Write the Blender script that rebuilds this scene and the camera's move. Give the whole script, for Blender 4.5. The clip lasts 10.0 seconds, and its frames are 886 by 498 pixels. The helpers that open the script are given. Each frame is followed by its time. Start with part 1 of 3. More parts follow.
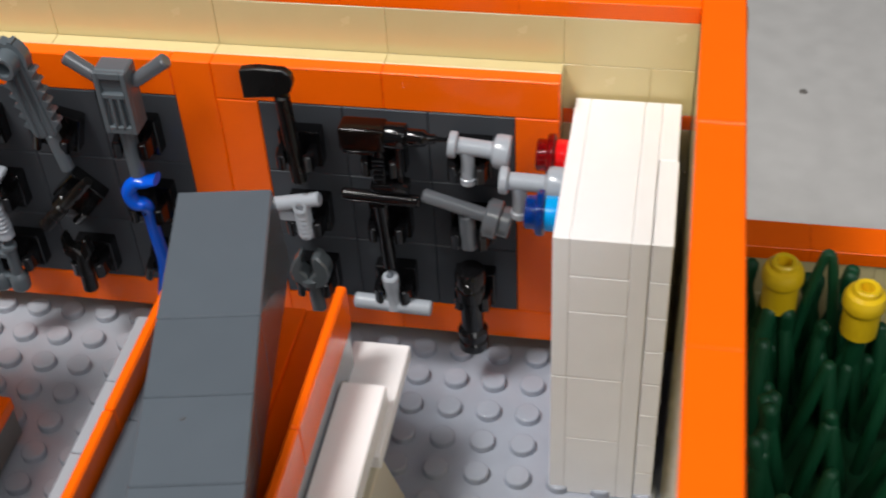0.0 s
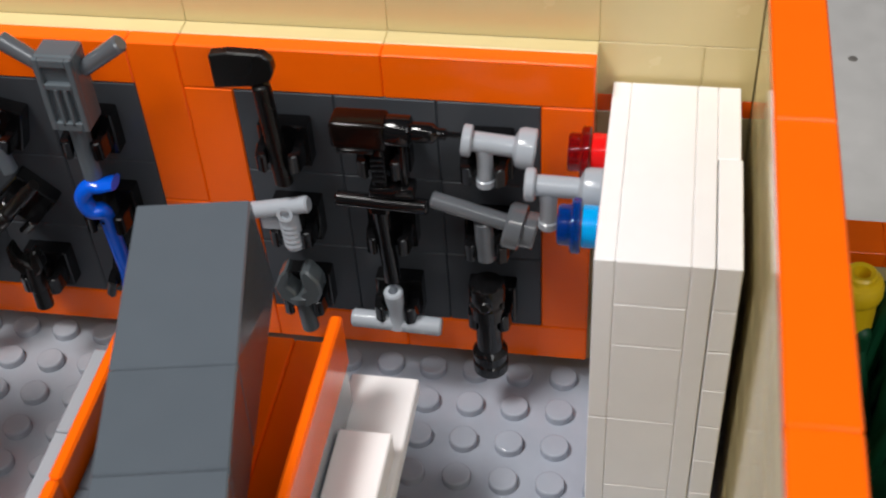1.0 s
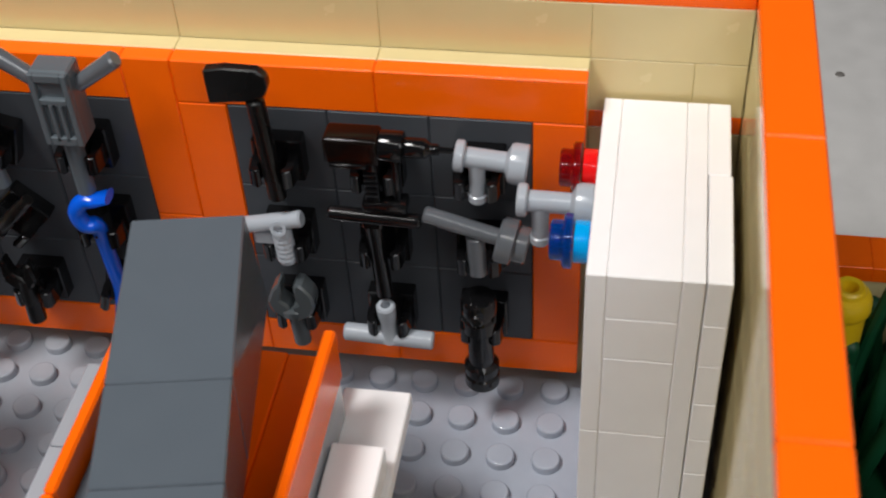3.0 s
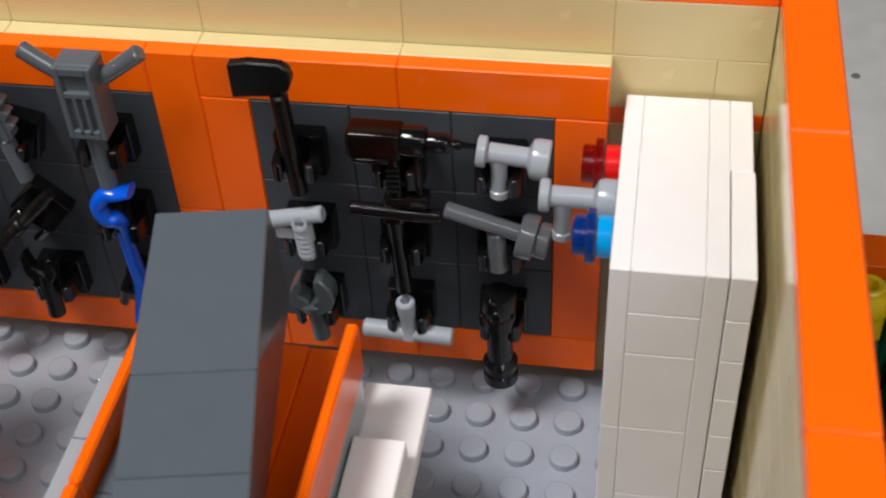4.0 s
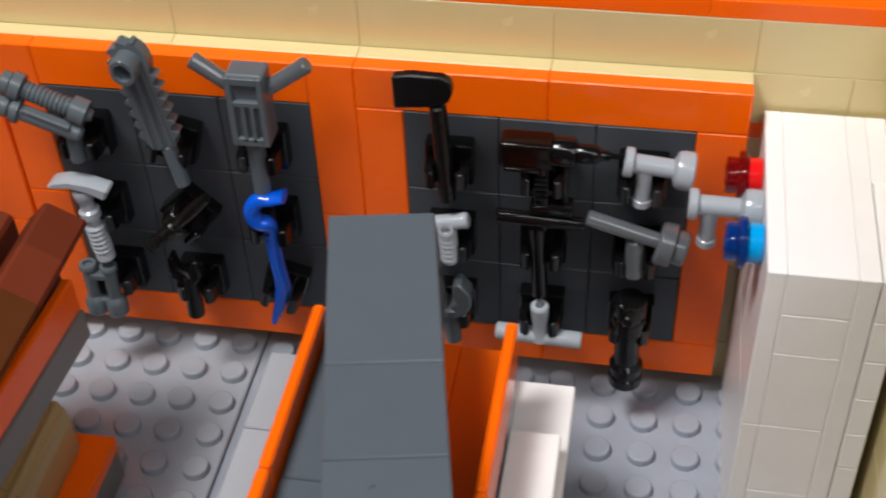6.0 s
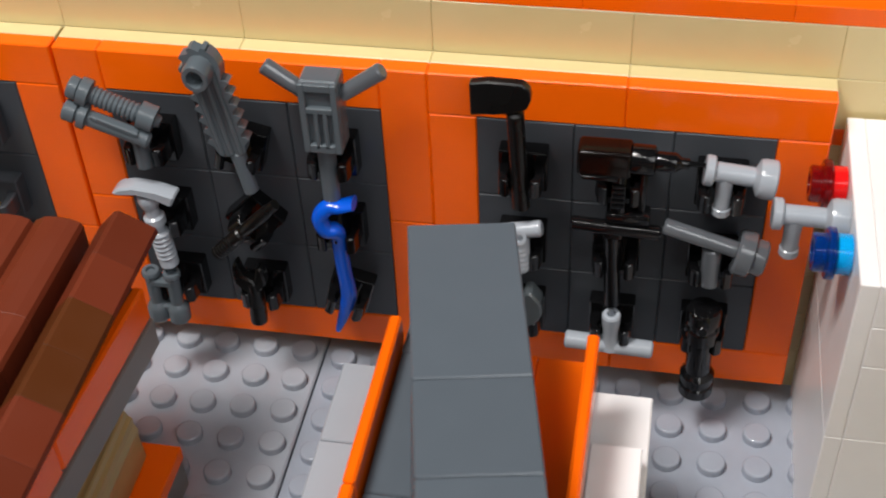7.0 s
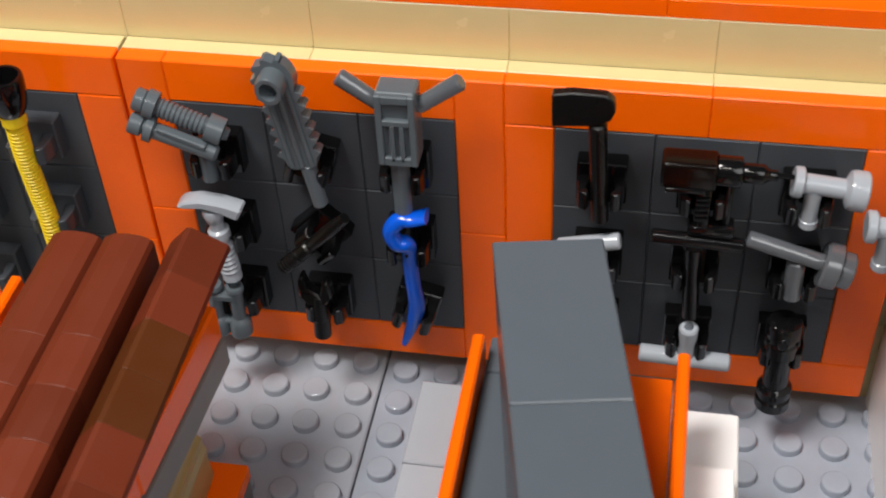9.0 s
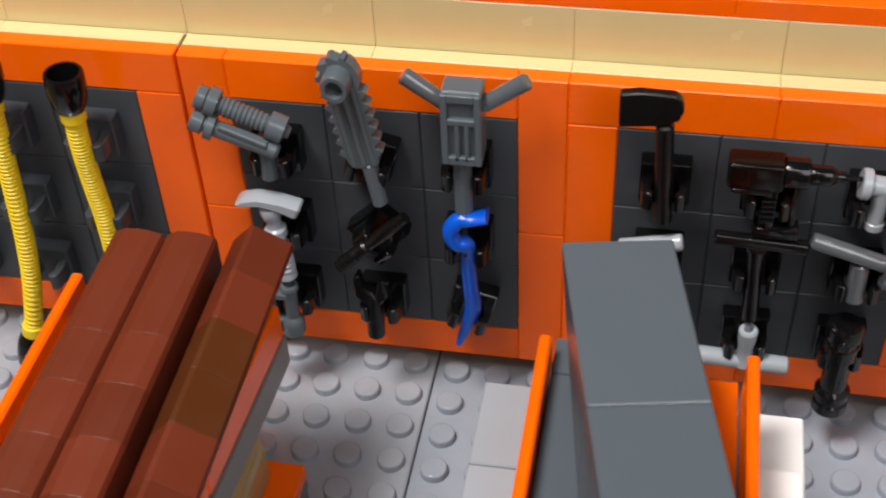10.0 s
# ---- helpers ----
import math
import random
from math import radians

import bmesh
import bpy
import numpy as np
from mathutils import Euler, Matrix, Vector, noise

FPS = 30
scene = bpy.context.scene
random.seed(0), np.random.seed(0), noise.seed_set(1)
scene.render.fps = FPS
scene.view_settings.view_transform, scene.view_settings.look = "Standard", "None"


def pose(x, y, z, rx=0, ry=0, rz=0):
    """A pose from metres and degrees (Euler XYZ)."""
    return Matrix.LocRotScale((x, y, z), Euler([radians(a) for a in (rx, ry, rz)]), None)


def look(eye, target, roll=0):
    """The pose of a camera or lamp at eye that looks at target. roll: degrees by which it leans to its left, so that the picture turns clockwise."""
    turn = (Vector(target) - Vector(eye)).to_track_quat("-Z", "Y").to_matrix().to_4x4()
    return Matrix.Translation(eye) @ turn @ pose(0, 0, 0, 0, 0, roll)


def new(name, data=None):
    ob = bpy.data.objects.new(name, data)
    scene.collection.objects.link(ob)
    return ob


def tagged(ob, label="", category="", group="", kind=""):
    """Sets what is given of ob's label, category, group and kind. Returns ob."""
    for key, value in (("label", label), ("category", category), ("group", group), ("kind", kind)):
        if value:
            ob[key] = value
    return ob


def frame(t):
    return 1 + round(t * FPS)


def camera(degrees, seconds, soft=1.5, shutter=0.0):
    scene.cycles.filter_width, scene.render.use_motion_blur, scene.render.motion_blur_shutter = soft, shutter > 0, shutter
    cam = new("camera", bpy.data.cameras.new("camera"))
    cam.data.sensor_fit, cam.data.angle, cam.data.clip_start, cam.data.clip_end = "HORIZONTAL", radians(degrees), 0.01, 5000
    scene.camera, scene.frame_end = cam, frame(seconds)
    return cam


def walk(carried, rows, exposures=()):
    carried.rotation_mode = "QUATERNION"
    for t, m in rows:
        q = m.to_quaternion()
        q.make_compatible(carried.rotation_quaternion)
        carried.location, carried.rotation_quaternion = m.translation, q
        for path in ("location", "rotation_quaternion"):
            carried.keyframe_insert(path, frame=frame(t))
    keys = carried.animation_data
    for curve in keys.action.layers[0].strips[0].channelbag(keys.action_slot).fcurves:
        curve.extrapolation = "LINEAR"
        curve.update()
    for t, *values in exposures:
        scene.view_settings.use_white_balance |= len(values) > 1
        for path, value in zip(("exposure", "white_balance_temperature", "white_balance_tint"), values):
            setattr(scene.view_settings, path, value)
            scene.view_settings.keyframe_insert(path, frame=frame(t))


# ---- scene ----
cam = camera(37.46, 10.0, soft=2.0, shutter=0.5)
cam.data.dof.use_dof = True
cam.data.dof.focus_distance = 0.235
cam.data.dof.aperture_fstop = 50
PATH = [
    (0, (0.08259, -0.18951, 0.20016), (0.05065, -0.04273, 0.06812), -3.50),
    (0.2, (0.07768, -0.18236, 0.19953), (0.04519, -0.03723, 0.06581), -4.05),
    (0.4, (0.07326, -0.17112, 0.18833), (0.04083, -0.02732, 0.05317), -4.18),
    (0.5, (0.07275, -0.16628, 0.18566), (0.04090, -0.02322, 0.04957), -4.18),
    (0.7, (0.07280, -0.15931, 0.18145), (0.04159, -0.01658, 0.04487), -4.11),
    (1, (0.07273, -0.15557, 0.18245), (0.04242, -0.01365, 0.04483), -4.10),
    (1.5, (0.07388, -0.15687, 0.18675), (0.04487, -0.01424, 0.04959), -3.87),
    (2, (0.07407, -0.15456, 0.18613), (0.04536, -0.01153, 0.04932), -3.82),
    (2.5, (0.07462, -0.15472, 0.18456), (0.04603, -0.01148, 0.04793), -3.79),
    (2.7, (0.07368, -0.15528, 0.18429), (0.04542, -0.01188, 0.04777), -3.60),
    (3.8, (0.07021, -0.15847, 0.18241), (0.04110, -0.01466, 0.04649), -3.25),
    (4, (0.06975, -0.15837, 0.18301), (0.04051, -0.01436, 0.04734), -3.32),
    (4.5, (0.06577, -0.16076, 0.18465), (0.03707, -0.01632, 0.04932), -3.39),
    (5, (0.05975, -0.16596, 0.18517), (0.03170, -0.02064, 0.05066), -3.04),
    (5.5, (0.05693, -0.16900, 0.18699), (0.02944, -0.02279, 0.05332), -2.36),
    (6, (0.04846, -0.17205, 0.18880), (0.01891, -0.02556, 0.05588), -2.52),
    (6.2, (0.04531, -0.17244, 0.18878), (0.01491, -0.02603, 0.05597), -2.57),
    (7.3, (0.03556, -0.16843, 0.18888), (0.00403, -0.02337, 0.05485), -2.98),
    (7.5, (0.03378, -0.16801, 0.18825), (0.00195, -0.02309, 0.05414), -2.97),
    (8, (0.02842, -0.16696, 0.18828), (-0.00321, -0.02222, 0.05393), -2.99),
    (8.5, (0.02549, -0.16608, 0.18838), (-0.00611, -0.02148, 0.05387), -3.33),
    (9, (0.02460, -0.16521, 0.18863), (-0.00664, -0.02082, 0.05381), -3.32),
    (9.5, (0.02003, -0.16677, 0.18859), (-0.01036, -0.02196, 0.05403), -2.76),
    (10, (0.01521, -0.16605, 0.18843), (-0.01648, -0.02184, 0.05353), -3.07),
]
EXPOSURES = [(0, -0.22, 6500, 10), (2.5, -0.28, 6490, 10), (4.5, -0.33, 6480, 10), (6, -0.26, 6500, 10), (7.5, -0.15, 6600, 10), (10, -0.11, 6680, 10)]
walk(cam, [(t, look(eye, target, roll)) for t, eye, target, roll in PATH], EXPOSURES)

# ------------------------------------------------------------------ light
world = bpy.data.worlds.new("world")
scene.world = world
world.use_nodes = True
bg = world.node_tree.nodes["Background"]
bg.inputs[0].default_value = (0.93, 0.97, 1.0, 1)
bg.inputs[1].default_value = 0.05


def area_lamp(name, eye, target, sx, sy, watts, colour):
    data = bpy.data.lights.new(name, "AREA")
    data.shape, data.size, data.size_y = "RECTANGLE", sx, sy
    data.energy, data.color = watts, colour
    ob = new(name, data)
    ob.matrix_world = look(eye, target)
    return tagged(ob, "unseen area lamp added to light the toy shop", "lamp", kind="structure")


# Added key lamp, no fixture behind it; its direction follows the tool shadows.
area_lamp("added_lamp", (-0.155, -0.158, 0.58), (0.0, 0.0, 0.03), 0.15, 0.15, 4.05, (1.0, 0.98, 0.95))
# Added broad fill from the front right, for the front faces.
area_lamp("added_lamp", (0.75, -0.95, 1.10), (0.0, 0.0, 0.03), 0.9, 0.85, 9.4, (0.97, 0.98, 1.0))
# Added narrow strip that puts highlight lines on the tools.
area_lamp("added_lamp", (-0.04, -0.457, 0.78), (0.0, 0.0, 0.03), 0.34, 0.025, 1.05, (1.0, 0.98, 0.95))

# ------------------------------------------------------------------ building helpers (all sizes in studs of 8 mm)
U = 0.008


def finish(bm, name, mat, smooth=True):
    me = bpy.data.meshes.new(name)
    bmesh.ops.recalc_face_normals(bm, faces=bm.faces)
    bm.to_mesh(me)
    bm.free()
    me.transform(Matrix.Scale(U, 4))
    me.materials.append(mat)
    if smooth:
        me.polygons.foreach_set("use_smooth", [True] * len(me.polygons))
        me.set_sharp_from_angle(angle=radians(32))
    return me


def at(x=0, y=0, z=0, rx=0, ry=0, rz=0):
    return pose(x * U, y * U, z * U, rx, ry, rz)


def thing(name, label, category, group="", kind="", m=None):
    ob = new(name)
    ob.empty_display_size = 0.005
    if m is not None:
        ob.matrix_basis = m
    return tagged(ob, label, category, group, kind)


def part(name, bm, mat, parent=None, label="", m=None, smooth=True):
    me = bm if isinstance(bm, bpy.types.Mesh) else finish(bm, name, mat, smooth)
    ob = new(name, me)
    if parent is not None:
        ob.parent = parent
    if m is not None:
        ob.matrix_basis = m
    if label:
        ob["label"] = label
    return ob


def add(bm, other):
    me = bpy.data.meshes.new("tmp")
    other.to_mesh(me)
    other.free()
    bm.from_mesh(me)
    bpy.data.meshes.remove(me)


def box(bm, x0, x1, y0, y1, z0, z1, bev=0.03, m=None, seg=1):
    t = bmesh.new()
    bmesh.ops.create_cube(t, size=1)
    for v in t.verts:
        v.co = Vector((x0 + (v.co.x + 0.5) * (x1 - x0), y0 + (v.co.y + 0.5) * (y1 - y0), z0 + (v.co.z + 0.5) * (z1 - z0)))
    if bev:
        bmesh.ops.bevel(t, geom=list(t.edges), offset=bev, segments=seg, affect="EDGES", profile=0.5)
    if m is not None:
        t.transform(m)
    add(bm, t)
    return bm


def one_box(*a, **k):
    return box(bmesh.new(), *a, **k)


def lathe(bm, base, axis, profile, seg=20):
    """Turns (radius, height) pairs round an axis that starts at base."""
    axis = Vector(axis).normalized()
    q = Vector((0, 0, 1)).rotation_difference(axis).to_matrix()
    base = Vector(base)
    rings = []
    for r, h in profile:
        if r < 1e-4:
            rings.append([bm.verts.new(base + q @ Vector((0, 0, h)))])
        else:
            rings.append([bm.verts.new(base + q @ Vector((r * math.cos(2 * math.pi * i / seg), r * math.sin(2 * math.pi * i / seg), h))) for i in range(seg)])
    for a, b in zip(rings, rings[1:]):
        for i in range(seg):
            j = (i + 1) % seg
            if len(a) == 1 and len(b) == 1:
                break
            if len(a) == 1:
                bm.faces.new((a[0], b[j], b[i]))
            elif len(b) == 1:
                bm.faces.new((a[i], a[j], b[0]))
            else:
                bm.faces.new((a[i], a[j], b[j], b[i]))
    for ring in (rings[0], rings[-1]):
        if len(ring) > 2:
            bm.faces.new(ring)
    return bm


def bar(bm, p0, p1, r, r1=None, seg=16, e=0.04):
    p0, p1 = Vector(p0), Vector(p1)
    length = (p1 - p0).length
    r1 = r if r1 is None else r1
    return lathe(bm, p0, p1 - p0, [(r - e, 0), (r, e), (r1, length - e), (r1 - e, length)], seg)


def tube(bm, pts, radii, seg=14):
    """A round or flattened tube along a line of points; radii are numbers or (across, deep) pairs."""
    pts = [Vector(p) for p in pts]
    rings = []
    for i, p in enumerate(pts):
        d = (pts[min(i + 1, len(pts) - 1)] - pts[max(i - 1, 0)]).normalized()
        side = d.cross(Vector((0, 1, 0)))
        side = side.normalized() if side.length > 1e-4 else Vector((1, 0, 0))
        deep = d.cross(side).normalized()
        r = radii[i] if isinstance(radii, (list, tuple)) else radii
        a, b = r if isinstance(r, tuple) else (r, r)
        rings.append([bm.verts.new(p + side * a * math.cos(2 * math.pi * k / seg) + deep * b * math.sin(2 * math.pi * k / seg)) for k in range(seg)])
    for a, b in zip(rings, rings[1:]):
        for k in range(seg):
            j = (k + 1) % seg
            bm.faces.new((a[k], a[j], b[j], b[k]))
    bm.faces.new(rings[0])
    bm.faces.new(rings[-1])
    return bm


def curve_points(keys, n):
    """Smooth line through the keys, n points per stretch."""
    keys = [Vector(k) for k in keys]
    out = []
    for i in range(len(keys) - 1):
        a, b = keys[i], keys[i + 1]
        p, q = keys[max(i - 1, 0)], keys[min(i + 2, len(keys) - 1)]
        for k in range(n):
            t = k / n
            out.append(0.5 * (2 * a + (b - p) * t + (2 * p - 5 * a + 4 * b - q) * t * t + (3 * a - p - 3 * b + q) * t ** 3))
    return out + [keys[-1]]


def plate_xz(bm, outline, y0, y1, bev=0.04):
    """An outline in x and z, made thick from y0 to y1, with bevelled edges."""
    t = bmesh.new()
    f = t.faces.new([t.verts.new((x, y0, z)) for x, z in outline])
    r = bmesh.ops.extrude_face_region(t, geom=[f])
    for v in (g for g in r["geom"] if isinstance(g, bmesh.types.BMVert)):
        v.co.y = y1
    bmesh.ops.recalc_face_normals(t, faces=t.faces)
    if bev:
        bmesh.ops.bevel(t, geom=list(t.edges), offset=bev, segments=1, affect="EDGES", profile=0.5)
    add(bm, t)
    return bm


# ------------------------------------------------------------------ materials
def plastic(name, colour, rough=0.22, vary=0.05, bump=0.02, mottled=0.0, gloss=0.5):
    """Moulded ABS: faint mould texture, fine scratches and dust, a small shift of shade from piece to piece."""
    mat = bpy.data.materials.new(name)
    mat.use_nodes = True
    nt = mat.node_tree
    n, l = nt.nodes, nt.links
    bsdf = n["Principled BSDF"]
    co = n.new("ShaderNodeTexCoord")
    info = n.new("ShaderNodeObjectInfo")
    big = n.new("ShaderNodeTexNoise")
    big.inputs["Scale"].default_value, big.inputs["Detail"].default_value = 160, 3
    fine = n.new("ShaderNodeTexNoise")
    fine.inputs["Scale"].default_value, fine.inputs["Detail"].default_value = 1900, 4
    scratch = n.new("ShaderNodeTexWave")
    scratch.inputs["Scale"].default_value, scratch.inputs["Distortion"].default_value = 700, 9
    scratch.inputs["Detail"].default_value = 3
    for node in (big, fine, scratch):
        l.new(co.outputs["Object"], node.inputs["Vector"])
    # shade: piece by piece, and slightly cloudy within a piece
    piece = n.new("ShaderNodeMapRange")
    piece.inputs["To Min"].default_value, piece.inputs["To Max"].default_value = 1 - vary, 1 + vary
    l.new(info.outputs["Random"], piece.inputs["Value"])
    cloud = n.new("ShaderNodeMapRange")
    cloud.inputs["From Min"].default_value, cloud.inputs["From Max"].default_value = 0.3, 0.7
    cloud.inputs["To Min"].default_value, cloud.inputs["To Max"].default_value = 0.985 - mottled, 1.015 + mottled
    l.new(big.outputs["Fac"], cloud.inputs["Value"])
    mul = n.new("ShaderNodeMath")
    mul.operation = "MULTIPLY"
    l.new(piece.outputs[0], mul.inputs[0])
    l.new(cloud.outputs[0], mul.inputs[1])
    tint = n.new("ShaderNodeVectorMath")
    tint.operation = "SCALE"
    tint.inputs[0].default_value = colour
    l.new(mul.outputs[0], tint.inputs["Scale"])
    l.new(tint.outputs[0], bsdf.inputs["Base Color"])
    # gloss broken by handling marks
    rr = n.new("ShaderNodeMapRange")
    rr.inputs["From Min"].default_value, rr.inputs["From Max"].default_value = 0.35, 0.7
    rr.inputs["To Min"].default_value, rr.inputs["To Max"].default_value = rough * 0.92, rough * 1.15
    l.new(big.outputs["Fac"], rr.inputs["Value"])
    l.new(rr.outputs[0], bsdf.inputs["Roughness"])
    mix = n.new("ShaderNodeMath")
    mix.operation = "MULTIPLY_ADD"
    mix.inputs[1].default_value = 0.25
    l.new(scratch.outputs["Fac"], mix.inputs[0])
    l.new(fine.outputs["Fac"], mix.inputs[2])
    bm_node = n.new("ShaderNodeBump")
    bm_node.inputs["Strength"].default_value, bm_node.inputs["Distance"].default_value = bump, 0.0002
    l.new(mix.outputs[0], bm_node.inputs["Height"])
    l.new(bm_node.outputs["Normal"], bsdf.inputs["Normal"])
    bsdf.inputs["IOR"].default_value = 1.53
    bsdf.inputs["Specular IOR Level"].default_value = gloss
    return mat


def clear_plastic(name, colour, clear=0.65):
    mat = bpy.data.materials.new(name)
    mat.use_nodes = True
    bsdf = mat.node_tree.nodes["Principled BSDF"]
    bsdf.inputs["Base Color"].default_value = (*colour, 1)
    bsdf.inputs["Transmission Weight"].default_value = clear
    bsdf.inputs["Roughness"].default_value = 0.06
    bsdf.inputs["IOR"].default_value = 1.5
    return mat


ORANGE = plastic("orange_plastic", (0.98, 0.135, 0.002), 0.17, 0.03, gloss=0.28)
CREAM = plastic("cream_plastic", (0.64, 0.59, 0.45), 0.3, 0.02)
TAN = plastic("tan_plastic", (0.655, 0.543, 0.28), 0.24, 0.03)
TAN_GLOSS = plastic("glossy_tan_plastic", (0.655, 0.543, 0.28), 0.07, 0.03, 0.03)
DARK_GREY = plastic("dark_grey_plastic", (0.053, 0.059, 0.068), 0.24, 0.05, gloss=0.25)
SLATE = plastic("slate_grey_plastic", (0.09, 0.107, 0.127), 0.22, 0.03)
LIGHT_GREY = plastic("light_grey_plastic", (0.335, 0.365, 0.405), 0.17, 0.04)
FLOOR_GREY = plastic("floor_grey_plastic", (0.325, 0.353, 0.415), 0.1, 0.02, 0.03, 0.03)
FLOOR_LIGHT = plastic("pale_floor_plastic", (0.36, 0.385, 0.435), 0.09, 0.02, 0.03, 0.03)
MID_GREY = plastic("mid_grey_plastic", (0.092, 0.111, 0.126), 0.24, 0.04)
STONE_GREY = plastic("stone_grey_plastic", (0.17, 0.165, 0.15), 0.35, 0.03)
BLACK = plastic("black_plastic", (0.004, 0.004, 0.0045), 0.12, 0.1, gloss=0.42)
MATT_BLACK = plastic("matt_black_plastic", (0.005, 0.005, 0.005), 0.27, 0.1, gloss=0.3)
IRON_GREY = plastic("iron_grey_plastic", (0.068, 0.08, 0.087), 0.2, 0.05)
PEARL_GREY = plastic("pearl_grey_plastic", (0.098, 0.107, 0.12), 0.17, 0.05, gloss=0.9)
DARK_BROWN = plastic("dark_brown_plastic", (0.005, 0.003, 0.0025), 0.16, 0.1, gloss=0.2)
WHITE = plastic("white_plastic", (0.86, 0.845, 0.85), 0.3, 0.02, 0.015)
BROWN = plastic("reddish_brown_plastic", (0.13, 0.0235, 0.0092), 0.4, 0.18, gloss=0.3)
OLIVE_BROWN = plastic("medium_brown_plastic", (0.085, 0.0225, 0.0045), 0.42, 0.03, gloss=0.3)
BLUE = plastic("blue_plastic", (0.0, 0.085, 0.6), 0.22, 0.03)
YELLOW = plastic("yellow_plastic", (0.86, 0.62, 0.012), 0.4, 0.03)
DULL_YELLOW = plastic("flower_yellow_plastic", (0.80, 0.52, 0.01), 0.3, 0.03)
GREEN = plastic("green_plastic", (0.003, 0.066, 0.024), 0.5, 0.1)
DARK_TAN = plastic("dark_tan_plastic", (0.41, 0.3, 0.12), 0.34, 0.03)
TABLE = plastic("grey_tabletop", (0.46, 0.45, 0.44), 0.55, 0.0, 0.25, 0.03)
MARK_GREY = plastic("board_mark_grey", (0.06, 0.055, 0.055), 0.6)
SPECK = plastic("dark_speck", (0.13, 0.12, 0.11), 0.6)
# Valve plastics: each colour has a shaded tone and a lit tone.
RED_SHADED = clear_plastic("red_valve_shaded", (0.32, 0.003, 0.005))
BLUE_SHADED = clear_plastic("blue_valve_shaded", (0.0, 0.06, 0.36))
RED_LIT = clear_plastic("red_valve_lit", (0.95, 0.012, 0.012), 0.25)
BLUE_LIT = clear_plastic("blue_valve_lit", (0.0, 0.42, 0.95), 0.25)

# ------------------------------------------------------------------ table and floor
part("table_top", one_box(-90, 90, -90, 90, -3.0, -0.22, 0.1), TABLE)
tagged(bpy.data.objects["table_top"], "pale grey speckled tabletop under the toy building", "table", kind="structure")
part("debris_speck", lathe(bmesh.new(), (14.74, 13.6, -0.225), (0, 0, 1), [(0.15, 0), (0.11, 0.04), (0.0, 0.05)], 9), SPECK)
tagged(bpy.data.objects["debris_speck"], "small dark speck of dirt on the tabletop", "speck")


def studs(bm, xs, ys, z=0.0):
    for x in xs:
        for y in ys:
            lathe(bm, (x, y, z), (0, 0, 1), [(0.31, -0.01), (0.31, 0.15), (0.305, 0.175), (0.293, 0.193), (0.275, 0.203), (0.255, 0.205), (0.0, 0.206)], 20)


def span(a, b):
    return [a + i for i in range(int(round(b - a)) + 1)]


bm = one_box(-3.0, 12.0, -15.5, 1.8, -0.2, 0.0, 0.02)
studs(bm, span(-2.5, 10.5), span(-12.94, 0.06))
tagged(part("floor", bm, FLOOR_GREY), "grey studded baseplate floor of the toy shop", "floor", kind="structure")
bm = one_box(-18, -3.03, -15.5, 1.8, -0.2, 0.09, 0.04)
studs(bm, span(-15.5, -3.5), span(-12.87, 0.13), 0.09)
tagged(part("floor", bm, FLOOR_LIGHT), "pale grey studded plate floor, slightly raised beside a seam", "floor", kind="structure")

# ------------------------------------------------------------------ walls of the toy shop
GAP = 0.005
brick_mesh = {}


def block(parent, name, mat, x0, x1, y0, y1, z0, z1, bev=0.014):
    """A brick, plate or tile as an object of its own; alike ones share a mesh."""
    size = (round(x1 - x0, 3), round(y1 - y0, 3), round(z1 - z0, 3), mat.name, bev)
    if size not in brick_mesh:
        dx, dy, dz = (s / 2 - GAP / 2 for s in size[:3])
        brick_mesh[size] = finish(one_box(-dx, dx, -dy, dy, -dz, dz, bev), name, mat)
    return part(name, brick_mesh[size], mat, parent, m=at((x0 + x1) / 2, (y0 + y1) / 2, (z0 + z1) / 2))


def course(parent, name, mat, z0, z1, cuts, y0, y1):
    for a, b in zip(cuts, cuts[1:]):
        block(parent, name, mat, a, b, y0, y1, z0, z1)


def build_back_wall():
    wall = thing("wall_north", "tan brick back wall with an orange stripe and coping", "wall", kind="structure")
    part("core", one_box(-18, 11.9, 0.93, 1.75, 0.0, 9.9, 0), TAN, wall)
    whole = [-16, -12, -8, -4, 0, 4, 8, 10.9]
    half = [-14, -10, -6, -2, 2, 6, 9.93, 10.9]
    for k in range(6):
        course(wall, "brick", TAN, 1.2 * k, 1.2 * k + 1.2, whole if k % 2 else half, 0.8, 1.8)
    course(wall, "plate", ORANGE, 7.2, 7.6, half, 0.8, 1.8)
    course(wall, "brick", TAN, 7.6, 8.8, half, 0.8, 1.8)
    course(wall, "brick", TAN, 8.8, 10.0, whole, 0.8, 1.8)
    course(wall, "tile", ORANGE, 10.0, 10.4, [-17, -13, -9, -5, -1, 3, 7, 10.885], 0.8, 1.8)


